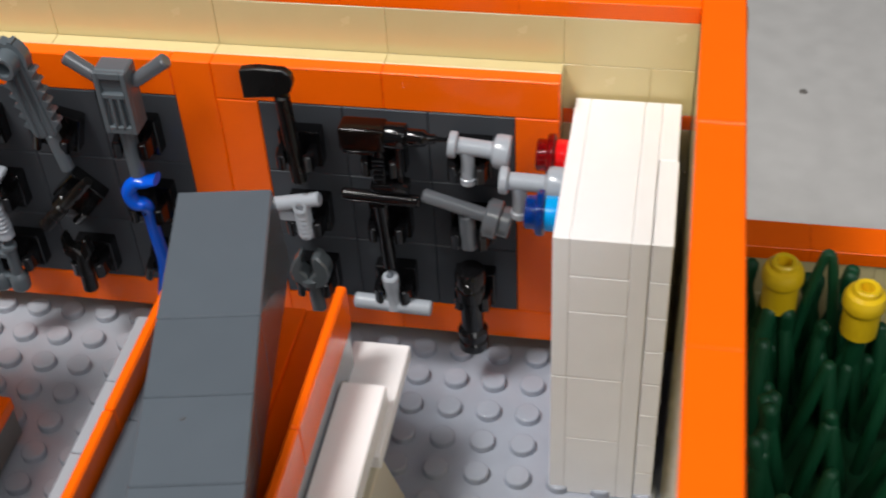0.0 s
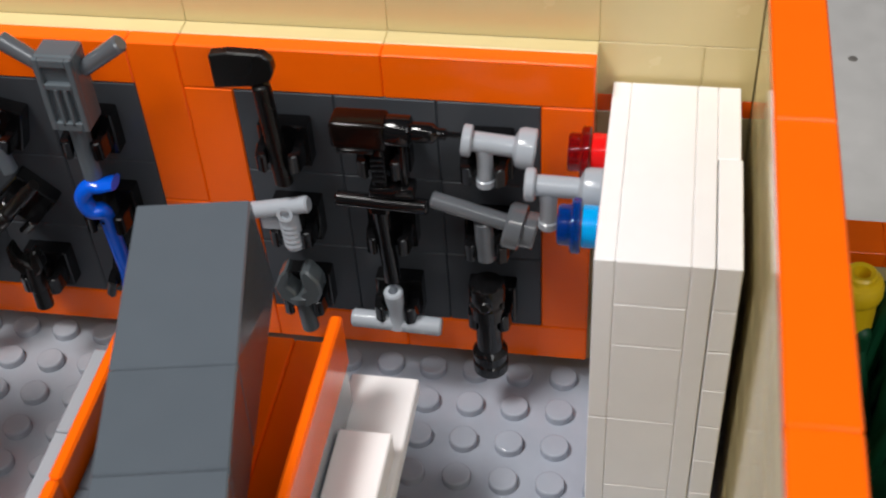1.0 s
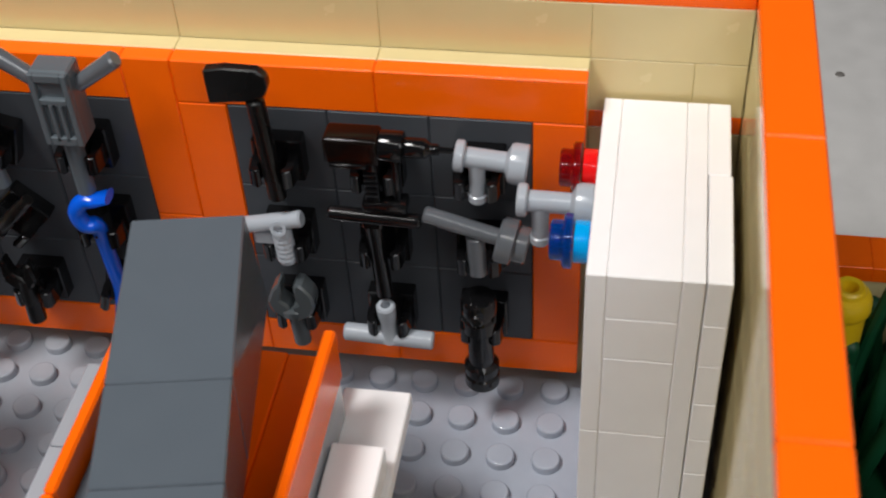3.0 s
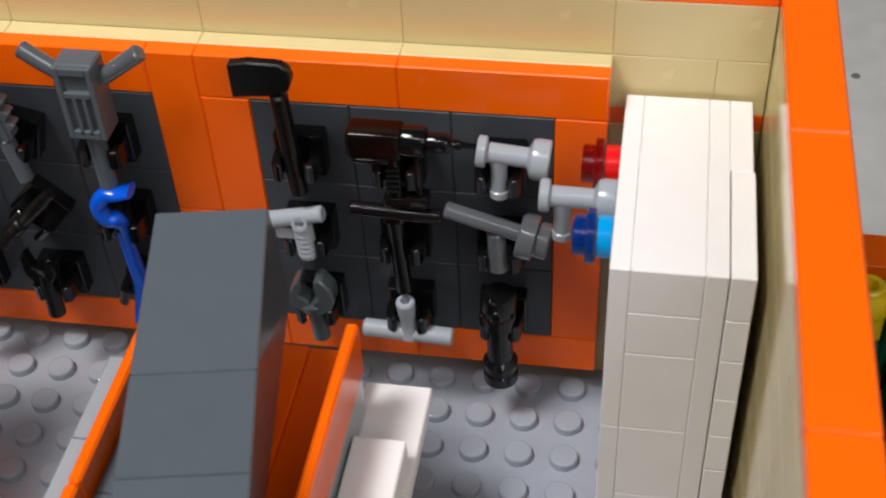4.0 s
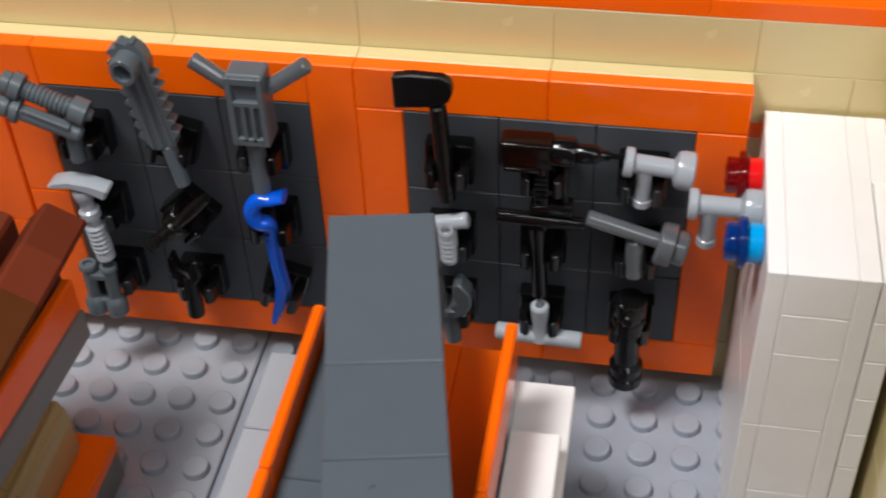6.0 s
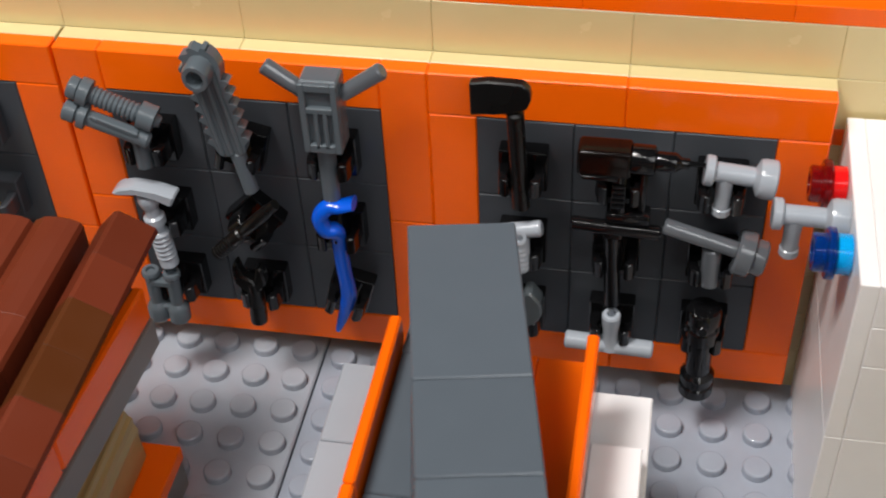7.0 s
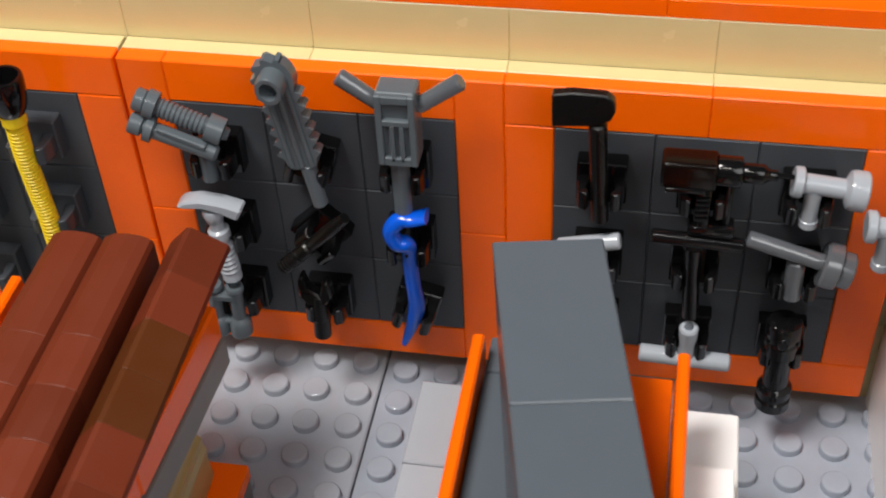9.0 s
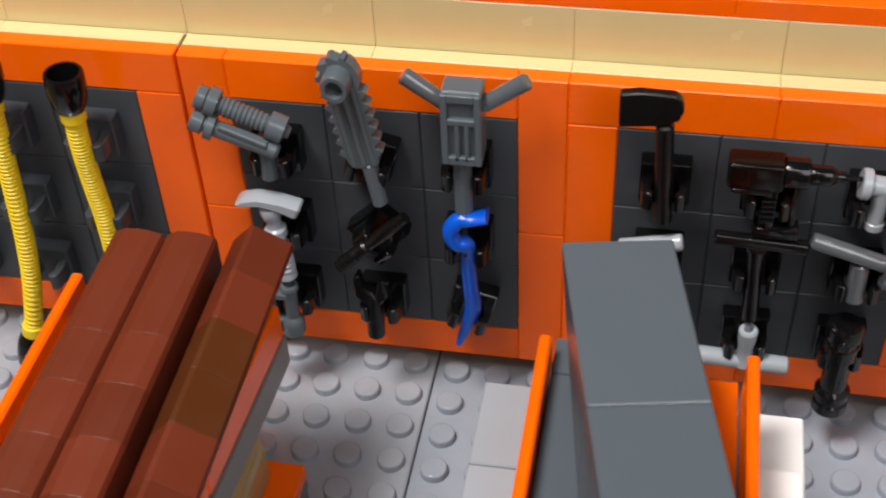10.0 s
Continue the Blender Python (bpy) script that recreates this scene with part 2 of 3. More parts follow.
def build_side_wall():
    wall = thing("wall_east", "glossy tan brick side wall with a wide orange coping", "wall", kind="structure")
    part("core", one_box(11.3, 11.75, -15.5, 1.7, 0.0, 9.9, 0), TAN, wall)
    for k in range(8):
        y, z0, z1 = (0.79, 1.2 * k, 1.2 * k + 1.2) if k % 2 else (-1.2, 1.2 * k, 1.2 * k + 1.2)
        if k % 2 == 0:
            block(wall, "brick", TAN_GLOSS, 10.905, 11.3, y, 0.79, z0, z1, 0.008)
        while y > -15.5:
            block(wall, "brick", TAN_GLOSS, 10.905, 11.3, max(y - 4, -15.5), y, z0, z1, 0.008)
            y -= 4
    for a, b in ((0.79, -3.2), (-3.2, -7.2), (-7.2, -11.2), (-11.2, -15.5)):
        block(wall, "plate", TAN_GLOSS, 10.905, 11.3, b, a, 9.6, 10.0, 0.008)
    tiles = [1.8, -3.27, -9.2, -15.5]
    for a, b in zip(tiles, tiles[1:]):
        block(wall, "tile", ORANGE, 10.89, 11.83, b, a, 10.0, 10.4, 0.04)


def build_plain_wall(name, mat, label, x0, x1, y0, y1, along_x):
    """An added closing wall, out of view, of long bricks with an orange coping."""
    wall = thing(name, label, "wall", kind="structure")
    for k in range(8):
        z0, z1 = 1.2 * k, 1.2 * k + 1.2
        a, end = (x0, x1) if along_x else (y0, y1)
        a -= 2 * (k % 2)
        while a < end:
            lo, hi = max(a, x0 if along_x else y0), min(a + 4, end)
            block(wall, "brick", mat, *((lo, hi, y0, y1) if along_x else (x0, x1, lo, hi)), z0, z1)
            a += 4
    block(wall, "coping", ORANGE, x0, x1, y0, y1, 9.6, 10.0)
    return wall


build_back_wall()
build_side_wall()
# Both walls are added to shade the floor; grey keeps tan bounce off the heater.
build_plain_wall("unseen_wall_south", LIGHT_GREY, "unseen light grey brick wall added to shade the floor", -17.0, 10.9, -15.5, -14.5, True)
build_plain_wall("unseen_wall_west", TAN, "unseen tan brick wall added to shade the floor", -18.0, -17.01, -15.5, 0.75, False)

# ------------------------------------------------------------------ tool panels on the back wall
ZP = 0.82


def clip_mesh(mat):
    bm = one_box(-0.5, 0.5, -0.4, 0.0, -0.5, 0.5, 0.03)
    for s in (-1, 1):
        t = bmesh.new()
        pts = [(0.2, -0.38), (0.44, -0.38), (0.47, -0.62), (0.42, -0.95), (0.27, -1.02), (0.2, -0.93), (0.28, -0.78), (0.24, -0.58)]
        f = t.faces.new([t.verts.new((s * x, y, -0.22)) for x, y in pts])
        r = bmesh.ops.extrude_face_region(t, geom=[f])
        for v in (g for g in r["geom"] if isinstance(g, bmesh.types.BMVert)):
            v.co.z = 0.22
        bmesh.ops.recalc_face_normals(t, faces=t.faces)
        bmesh.ops.bevel(t, geom=list(t.edges), offset=0.025, segments=1, affect="EDGES", profile=0.5)
        add(bm, t)
    return finish(bm, "clip", mat)


CLIP_BLACK, CLIP_GREY = clip_mesh(BLACK), clip_mesh(DARK_GREY)


def tool_panel(x0, label, rails, clip, turns):
    p = thing("tool_panel", label, "tool panel", "tool panels on the wall", m=at(x0, 0, ZP))
    for a, b in ((0, 4), (4, 8)):
        for z in range(0, 8, 2):
            block(p, "plate", TAN, a, b, 0.4, 0.8, z, z + 2, 0.02)
    for c in (1, 3, 5):
        for r in (1, 3, 5):
            block(p, "grey_tile", DARK_GREY, c, c + 2, 0.0, 0.4, r, r + 2, 0.03)
    for x0_, x1_, z0_, z1_ in rails:
        block(p, "orange_tile", ORANGE, x0_, x1_, 0.0, 0.4, z0_, z1_, 0.03)
    k = 0
    for cz in (6, 4, 2):
        for cx in (2, 4, 6):
            part("clip", clip, None, p, m=at(cx, 0, cz, 0, turns[k], 0))
            k += 1
    return p


RAILS_A = [(0, 1, 4, 8), (0, 1, 0, 4), (1, 7, 7, 8), (1, 7, 0, 1), (7, 8, 4, 8), (7, 8, 0, 4)]
RAILS_B = [(0, 4, 7, 8), (4, 8, 7, 8), (0, 1, 3, 7), (0, 1, 0, 3), (7, 8, 1, 7), (1, 4, 0, 1), (4, 8, 0, 1)]
RAILS_C = [(0, 1, 4, 8), (0, 1, 0, 4), (1, 4, 7, 8), (4, 8, 7, 8), (7, 8, 3, 7), (7, 8, 0, 3), (1, 7, 0, 1)]
tool_panel(0, "orange-framed dark grey tool panel with black clips", RAILS_B, CLIP_BLACK, (0, 0, 0, 0, 0, 0, 0, 0, 0))
tool_panel(-8, "orange-framed dark grey tool panel with turned black clips", RAILS_A, CLIP_BLACK, (0, 14, 0, 0, 45, 0, 0, 0, 16))
tool_panel(-16.06, "orange-framed dark grey panel with grey clips for hoses", RAILS_C, CLIP_GREY, (0,) * 9)

# ------------------------------------------------------------------ tools
D = -0.8


def tool(name, mat, label, category, **parts):
    """A tool on the wall; each keyword is a part, or a list of alike parts."""
    t = thing(name, label, category, "hand tools on the wall")
    for key, made in parts.items():
        for bm in made if isinstance(made, list) else [made]:
            part(key, bm, mat, t)
    return t


def fresh():
    return bmesh.new()


# hatchet
tool("hatchet", MATT_BLACK, "black plastic toy hatchet clipped to the panel", "hatchet",
     handle=bar(fresh(), (1.9, D, 8.62), (2.03, D, 6.2), 0.18),
     blade=plate_xz(fresh(), [(1.04, 8.54), (1.03, 9.29), (1.4, 9.36), (2.05, 9.34), (2.2, 9.2), (2.23, 9.0), (2.14, 8.76), (1.8, 8.62)], D - 0.13, D + 0.1, 0.03))

# power drill
drill = thing("power_drill", "dark brown toy power drill with a black chuck and grip", "drill", "hand tools on the wall")
part("body", box(fresh(), 3.15, 4.22, D - 0.3, D + 0.28, 7.38, 8.0, 0.09, None, 4), DARK_BROWN, drill)
chuck = [(0.26, 0), (0.3, 0.02), (0.31, 0.05), (0.31, 0.43), (0.3, 0.46), (0.26, 0.48), (0.19, 0.5), (0.2, 0.53), (0.2, 0.86), (0.19, 0.89), (0.13, 0.96), (0.11, 1.0), (0.11, 1.13), (0.06, 1.15)]
part("chuck", lathe(fresh(), (4.19, D - 0.02, 7.72), (1, 0, -0.02), chuck, 22), BLACK, drill, "glossy black chuck")
part("bit", bar(fresh(), (5.33, D - 0.02, 7.7), (5.68, D - 0.02, 7.69), 0.06, 0.05, 10, 0.01), BLACK, drill)
grip = part("grip", box(fresh(), 3.84, 4.15, D - 0.2, D + 0.18, 6.3, 7.42, 0.06, None, 2), BLACK, drill, "black grip")
part("foot", box(fresh(), 3.76, 4.66, D - 0.24, D + 0.2, 6.16, 6.42, 0.07, None, 2), BLACK, drill)
part("guard", box(fresh(), 4.4, 4.55, D - 0.16, D + 0.1, 6.4, 7.5, 0.04, None, 2), BLACK, drill)
part("ledge", box(fresh(), 3.25, 3.98, D - 0.34, D - 0.2, 7.34, 7.44, 0.03, None, 2), BLACK, drill)
for k in range(5):
    part("grip_rib", bar(fresh(), (3.87, D - 0.21, 6.62 + 0.13 * k), (4.12, D - 0.21, 6.63 + 0.13 * k), 0.045, None, 8, 0.01), BLACK, grip)


def tap(x0, y, z, stem_x, reach, low, slope, mat, label):
    pipe = lathe(bmesh.new(), (x0, y, z), (1, 0, -slope), [(0.28, 0), (0.31, 0.03), (0.31, 0.16), (0.28, 0.19), (0.2, 0.2), (0.2, reach - 0.42), (0.24, reach - 0.4), (0.37, reach - 0.34), (0.4, reach - 0.25), (0.4, reach - 0.03), (0.37, reach), (0.31, reach), (0.27, reach - 0.26), (0.0, reach - 0.26)], 24)
    stem = lathe(bmesh.new(), (stem_x, y, z - 0.1), (0, 0, -1), [(0.19, 0), (0.16, 0.3), (0.16, z - low - 0.3), (0.19, z - low - 0.28), (0.19, z - low - 0.14), (0.16, z - low - 0.1), (0.0, z - low - 0.1)], 20)
    return tool("tap", mat, label, "tap", pipe=pipe, stem=stem)


tap(5.62, D, 7.58, 6.03, 1.38, 6.5, 0.1, LIGHT_GREY, "light grey toy tap clipped to the panel")
tap(6.91, -1.82, 7.48, 7.33, 1.39, 6.48, 0.02, LIGHT_GREY, "light grey toy tap on the side of the white cabinet")

# black hammer
head = bar(fresh(), (3.06, D - 0.12, 6.03), (4.9, D - 0.12, 5.94), 0.155)
box(head, 3.72, 4.12, D - 0.2, D + 0.12, 5.68, 5.98, 0.05)
tool("hammer", BLACK, "black toy hammer with a long bar head", "hammer", head=head, handle=bar(fresh(), (3.9, D, 5.85), (4.01, D, 3.72), 0.18))

# grey nozzle
tool("hose_nozzle", PEARL_GREY, "mid grey toy hose nozzle clipped to the panel", "nozzle",
     barrel=bar(fresh(), (4.94, D, 6.06), (6.5, D - 0.12, 5.66), 0.175),
     cup=lathe(fresh(), (6.42, D - 0.12, 5.66), (1, -0.1, -0.2), [(0.43, 0), (0.48, 0.05), (0.48, 0.32), (0.44, 0.35), (0.38, 0.36), (0.38, 0.58), (0.34, 0.62), (0.26, 0.62), (0.24, 0.4), (0.0, 0.4)], 24),
     stem=bar(fresh(), (5.95, D, 5.6), (5.99, D, 4.55), 0.2))

# silver spray gun
prof = [(0.17, 0)]
for k in range(6):
    prof += [(0.21, 0.1 + 0.13 * k), (0.21, 0.16 + 0.13 * k), (0.18, 0.18 + 0.13 * k)]
barrel = bar(fresh(), (1.2, D - 0.05, 5.45), (2.47, D - 0.05, 5.74), 0.18)
lathe(barrel, (2.0, D - 0.2, 5.57), (0, -1, 0.3), [(0.17, 0), (0.17, 0.06), (0.1, 0.06), (0.1, 0.0), (0.0, 0.0)], 16)
tool("spray_gun", LIGHT_GREY, "silver grey toy spray gun with a ribbed grip", "spray gun", barrel=barrel,
     trigger=one_box(1.4, 1.9, D - 0.12, D + 0.12, 5.0, 5.3, 0.05),
     grip=lathe(fresh(), (2.0, D - 0.08, 5.48), (0.05, 0, -1), prof + [(0.18, 0.9), (0.0, 0.92)], 18))

# adjustable wrench
jaws = [plate_xz(fresh(), [(1.9, 3.02), (1.6, 3.22), (1.5, 3.52), (1.66, 3.92), (1.82, 4.1), (1.86, 3.86), (1.78, 3.6), (1.96, 3.44), (2.0, 3.05)], D - 0.34, D + 0.12, 0.05),
        plate_xz(fresh(), [(2.02, 3.05), (2.04, 3.44), (2.16, 3.52), (2.1, 3.74), (2.12, 4.06), (2.28, 4.1), (2.5, 3.78), (2.54, 3.48), (2.42, 3.2), (2.16, 3.0)], D - 0.34, D + 0.12, 0.05)]
tool("wrench", IRON_GREY, "dark iron grey toy spanner with two jaws", "wrench",
     handle=bar(fresh(), (1.98, D, 3.25), (2.05, D, 2.05), 0.19),
     collar=lathe(fresh(), (1.99, D - 0.05, 3.3), (0.03, -0.1, -1), [(0.3, 0), (0.34, 0.06), (0.3, 0.24), (0.19, 0.34)], 16), jaw=jaws)

# T-shaped pipe
tool("pipe_tee", LIGHT_GREY, "light grey T-shaped toy pipe on the panel", "pipe",
     crossbar=bar(fresh(), (3.02, D - 0.02, 2.52), (4.97, D - 0.02, 2.43), 0.2),
     spout=lathe(fresh(), (4.03, D - 0.02, 2.45), (-0.01, -0.12, 1), [(0.24, 0), (0.18, 0.16), (0.17, 0.55), (0.205, 0.85), (0.205, 1.07), (0.17, 1.12), (0.1, 1.12), (0.09, 0.9), (0.0, 0.9)], 20))

# black torch
tool("torch", BLACK, "black toy torch hanging in a clip", "torch",
     barrel=lathe(fresh(), (5.97, D, 3.9), (0.01, 0, -1), [(0.2, 0), (0.34, 0.05), (0.38, 0.12), (0.38, 0.4), (0.32, 0.46), (0.32, 0.56), (0.36, 0.62), (0.36, 0.95), (0.28, 1.05), (0.28, 2.0)], 22),
     knob=[lathe(fresh(), (5.97, D - 0.3, 3.5), (0, -1, 0.2), [(0.14, 0), (0.14, 0.1), (0.1, 0.14), (0.0, 0.14)], 14), bar(fresh(), (5.6, D - 0.02, 3.3), (6.34, D - 0.02, 3.3), 0.15)],
     head=lathe(fresh(), (5.99, D, 1.97), (0.01, 0, -1), [(0.25, 0), (0.33, 0.06), (0.38, 0.12), (0.38, 0.3), (0.34, 0.34), (0.34, 0.4), (0.38, 0.44), (0.38, 0.68), (0.33, 0.74), (0.26, 0.74), (0.22, 0.55), (0.0, 0.55)], 22))


# ridged screw gun
def ridged(n, pitch, a, b, start):
    out = []
    for k in range(n):
        out += [(a, start + pitch * k), (b, start + pitch * (k + 0.35)), (b, start + pitch * (k + 0.6)), (a, start + pitch * (k + 0.95))]
    return out


d1 = Vector((1.69, 0, -0.7)).normalized()
upper = lathe(fresh(), (-7.36, D + 0.02, 8.42), d1, [(0.22, 0), (0.25, 0.03), (0.25, 0.2), (0.22, 0.22), (0.31, 0.24), (0.31, 0.46), (0.2, 0.48)] + ridged(10, 0.1, 0.185, 0.215, 0.5) + [(0.18, 1.52), (0.3, 1.54), (0.3, 1.88), (0.16, 1.9), (0.12, 2.0), (0.0, 2.0)], 20)
lower = lathe(fresh(), (-7.48, D - 0.2, 7.99), Vector((1.7, 0.03, -0.68)), [(0.2, 0), (0.23, 0.03), (0.23, 0.26), (0.17, 0.28), (0.17, 0.32), (0.28, 0.34), (0.28, 0.5), (0.18, 0.52), (0.18, 1.82), (0.12, 1.88), (0.0, 1.88)], 20)
rail = box(fresh(), -0.55, 0.5, D - 0.36, D - 0.18, -0.07, 0.07, 0.03, Matrix.Translation((-6.38, 0, 7.71)) @ Matrix.Rotation(radians(22), 4, "Y"))
tool("screw_gun", MID_GREY, "grey double-barrelled toy screw gun with a ridged barrel", "screw gun", barrel=[upper, lower], rail=rail, grip=bar(fresh(), (-6.07, D, 7.55), (-6.07, D, 6.45), 0.18))

# chainsaw blade
saw = Matrix.Translation((-4.29, D - 0.12, 9.26)) @ Matrix.Rotation(radians(-9.5), 4, "Y") @ Matrix.Diagonal((0.87, 1, 1, 1))
outline = []
n_teeth = 6
for k in range(n_teeth):
    z = -0.3 - 0.28 * k
    outline += [(0.38, z), (0.47, z - 0.02), (0.53, z - 0.08), (0.38, z - 0.2)]
outline += [(0.36, -2.05), (0.24, -2.16), (-0.24, -2.16), (-0.36, -2.05)]
for k in reversed(range(n_teeth)):
    z = -0.3 - 0.28 * k
    outline += [(-0.38, z - 0.2), (-0.53, z - 0.08), (-0.47, z - 0.02), (-0.38, z)]
for k in range(4):
    a = radians(190 - 38 * k)
    outline += [(0.41 * math.cos(a), 0.41 * math.sin(a)), (0.53 * math.cos(a - 0.1), 0.5 * math.sin(a - 0.1)), (0.54 * math.cos(a - 0.28), 0.5 * math.sin(a - 0.28)), (0.42 * math.cos(a - 0.42), 0.45 * math.sin(a - 0.42))]
outline += [(0.47 * math.cos(radians(a)), 0.5 * math.sin(radians(a))) for a in (52, 32, 12, -8)]
blade = plate_xz(fresh(), outline, -0.13, 0.15, 0)
ribs = [one_box(x - 0.06, x + 0.06, -0.2, -0.1, -2.1, 0.1, 0.03) for x in (-0.24, 0.0, 0.24)]
hub = lathe(fresh(), (0, 0.15, 0), (0, -1, 0), [(0.36, 0), (0.33, 0.22), (0.32, 0.62), (0.29, 0.67), (0.2, 0.67), (0.18, 0.42), (0.0, 0.42)], 24)
shaft = bar(fresh(), (0.05, 0.02, -2.1), (0.05, 0.02, -3.2), 0.19)
for bm in [blade, hub, shaft] + ribs:
    bm.transform(saw)
tool("chainsaw_bar", MID_GREY, "grey toothed toy chainsaw bar with a round hub", "saw", blade=blade, rib=ribs, hub=hub, shaft=shaft)

# two-handled engine
engine = thing("post_auger", "grey toy auger motor with two raised handles", "auger", "hand tools on the wall")
motor = part("motor", one_box(-2.32, -1.54, -1.1, -0.55, 7.5, 9.2, 0.04), MID_GREY, engine)
for x in (-2.06, -1.87):
    part("grille_bar", one_box(x, x + 0.09, -1.21, -1.08, 7.62, 8.5, 0.02), MID_GREY, motor)
for z0, z1 in ((7.52, 7.72), (8.48, 8.62), (9.0, 9.18)):
    part("crosspiece", one_box(-2.2, -1.66, -1.21, -1.08, z0, z1, 0.02), MID_GREY, motor)
for x in (-2.32, -1.67):
    part("side_strip", one_box(x, x + 0.13, -1.21, -1.09, 7.52, 9.18, 0.02), MID_GREY, motor)
for a, b in (((-2.3, -0.75, 8.68), (-3.12, -0.7, 9.24)), ((-1.58, -0.75, 8.68), (-0.7, -0.7, 9.3))):
    part("handle", bar(bmesh.new(), a, b, 0.165, 0.18), PEARL_GREY, engine, "shiny pearl grey handle")
part("shaft", bar(bmesh.new(), (-2.0, D, 7.52), (-2.0, D, 6.02), 0.2), MID_GREY, engine)

# pickaxe
head = plate_xz(fresh(), [(-7.04, 5.8), (-6.88, 5.97), (-6.5, 6.06), (-6.0, 6.0), (-5.56, 5.87), (-5.72, 5.56), (-6.05, 5.72), (-6.45, 5.82), (-6.85, 5.78)], D - 0.32, D + 0.1, 0.05)
head.transform(Matrix.Translation((0.14, 0, 0.02)))
prof = [(0.22, 0), (0.24, 0.1), (0.2, 0.3), (0.16, 0.35), (0.17, 0.55), (0.24, 0.6), (0.24, 0.78), (0.17, 0.82), (0.17, 1.0)] + ridged(6, 0.13, 0.2, 0.235, 1.02) + [(0.22, 1.85), (0.22, 2.0), (0.0, 2.02)]
tool("pickaxe", LIGHT_GREY, "silver grey toy pickaxe with a ribbed handle", "pickaxe", head=head, handle=lathe(fresh(), (-6.17, D - 0.08, 5.72), (0.08, 0, -1), prof, 18))

# binoculars
barrels = [lathe(fresh(), (x, D - 0.15, 3.5), (-0.02, 0, -1), [(0.11, 0.06), (0.11, -0.02), (0.19, -0.02), (0.21, 0.02), (0.21, 0.1), (0.165, 0.16), (0.16, 0.95), (0.22, 1.03), (0.26, 1.12), (0.26, 1.44), (0.22, 1.5), (0.18, 1.5), (0.16, 1.36), (0.0, 1.36)], 20) for x in (-6.5, -6.0)]
bridges = [one_box(-6.53, -5.97, D - 0.32, D, 3.13, 3.31, 0.03), one_box(-6.53, -5.97, D - 0.28, D - 0.02, 2.35, 2.49, 0.03)]
tool("binoculars", MID_GREY, "grey toy binoculars hanging in a clip", "binoculars", barrel=barrels, bridge=bridges, post=bar(fresh(), (-6.25, D + 0.06, 3.3), (-6.25, D + 0.06, 2.4), 0.1))

# dark screwdriver held aslant
dirn = Vector((1.56, 0, 1.62)).normalized()
tool("screwdriver", MATT_BLACK, "black ribbed toy screwdriver held aslant", "screwdriver",
     handle=lathe(fresh(), (-4.72, -1.1, 4.36), dirn, [(0.12, 0), (0.17, 0.04)] + ridged(6, 0.09, 0.155, 0.175, 0.1) + [(0.17, 0.72), (0.17, 0.95), (0.13, 1.0)], 16),
     blade=lathe(fresh(), Vector((-4.72, -1.1, 4.36)) + dirn * 1.0, dirn, [(0.13, 0), (0.13, 0.1), (0.15, 0.14), (0.14, 0.95), (0.12, 1.0), (0.12, 1.22), (0.0, 1.22)], 16))

# black pliers
tool("pliers", MATT_BLACK, "black toy pliers hanging in a clip", "pliers",
     handle=bar(fresh(), (-4.08, D, 3.4), (-4.14, D, 2.03), 0.2),
     jaw_plate=plate_xz(fresh(), [(-4.3, 3.1), (-4.52, 3.35), (-4.5, 3.9), (-4.38, 4.0), (-4.3, 3.6), (-4.05, 3.45), (-3.95, 3.85), (-3.82, 3.88), (-3.75, 3.4), (-3.95, 3.12)], D - 0.18, D + 0.14, 0.05))

# blue crowbar
bm = bmesh.new()
keys = [(-1.5, D - 0.1, 6.02), (-1.8, D - 0.12, 5.92), (-2.08, D - 0.16, 5.88), (-2.26, D - 0.2, 5.62), (-2.16, D - 0.2, 5.3), (-1.95, D - 0.12, 5.2), (-1.94, D - 0.06, 4.9), (-1.94, D - 0.02, 4.5), (-1.92, D, 3.9), (-1.88, D, 3.3), (-1.96, D, 2.86), (-2.24, D, 2.0)]
line = curve_points(keys, 5)
rad = []
for i in range(len(line)):
    f = i / (len(line) - 1)
    w, deep = (0.18, 0.2) if f < 0.45 else (0.17, 0.17)
    if f < 0.2:
        w, deep = 0.1 + 0.4 * f, 0.26 - 0.45 * f
    if f > 0.75:
        g = (f - 0.75) / 0.25
        w, deep = 0.17 + 0.05 * math.sin(2.2 * g) - 0.15 * g ** 2, 0.17 - 0.11 * g
    rad.append((w, deep))
tube(bm, line, rad, 14)
crowbar = tagged(part("crowbar", bm, BLUE), "bright blue toy crowbar with a hooked end", "crowbar", "hand tools on the wall")
part("pin_hole", lathe(bmesh.new(), (-1.95, D - 0.26, 5.0), (0, -1, 0), [(0.035, 0), (0.035, 0.02), (0.0, 0.02)], 10), MATT_BLACK, crowbar, "tiny dark pin hole")


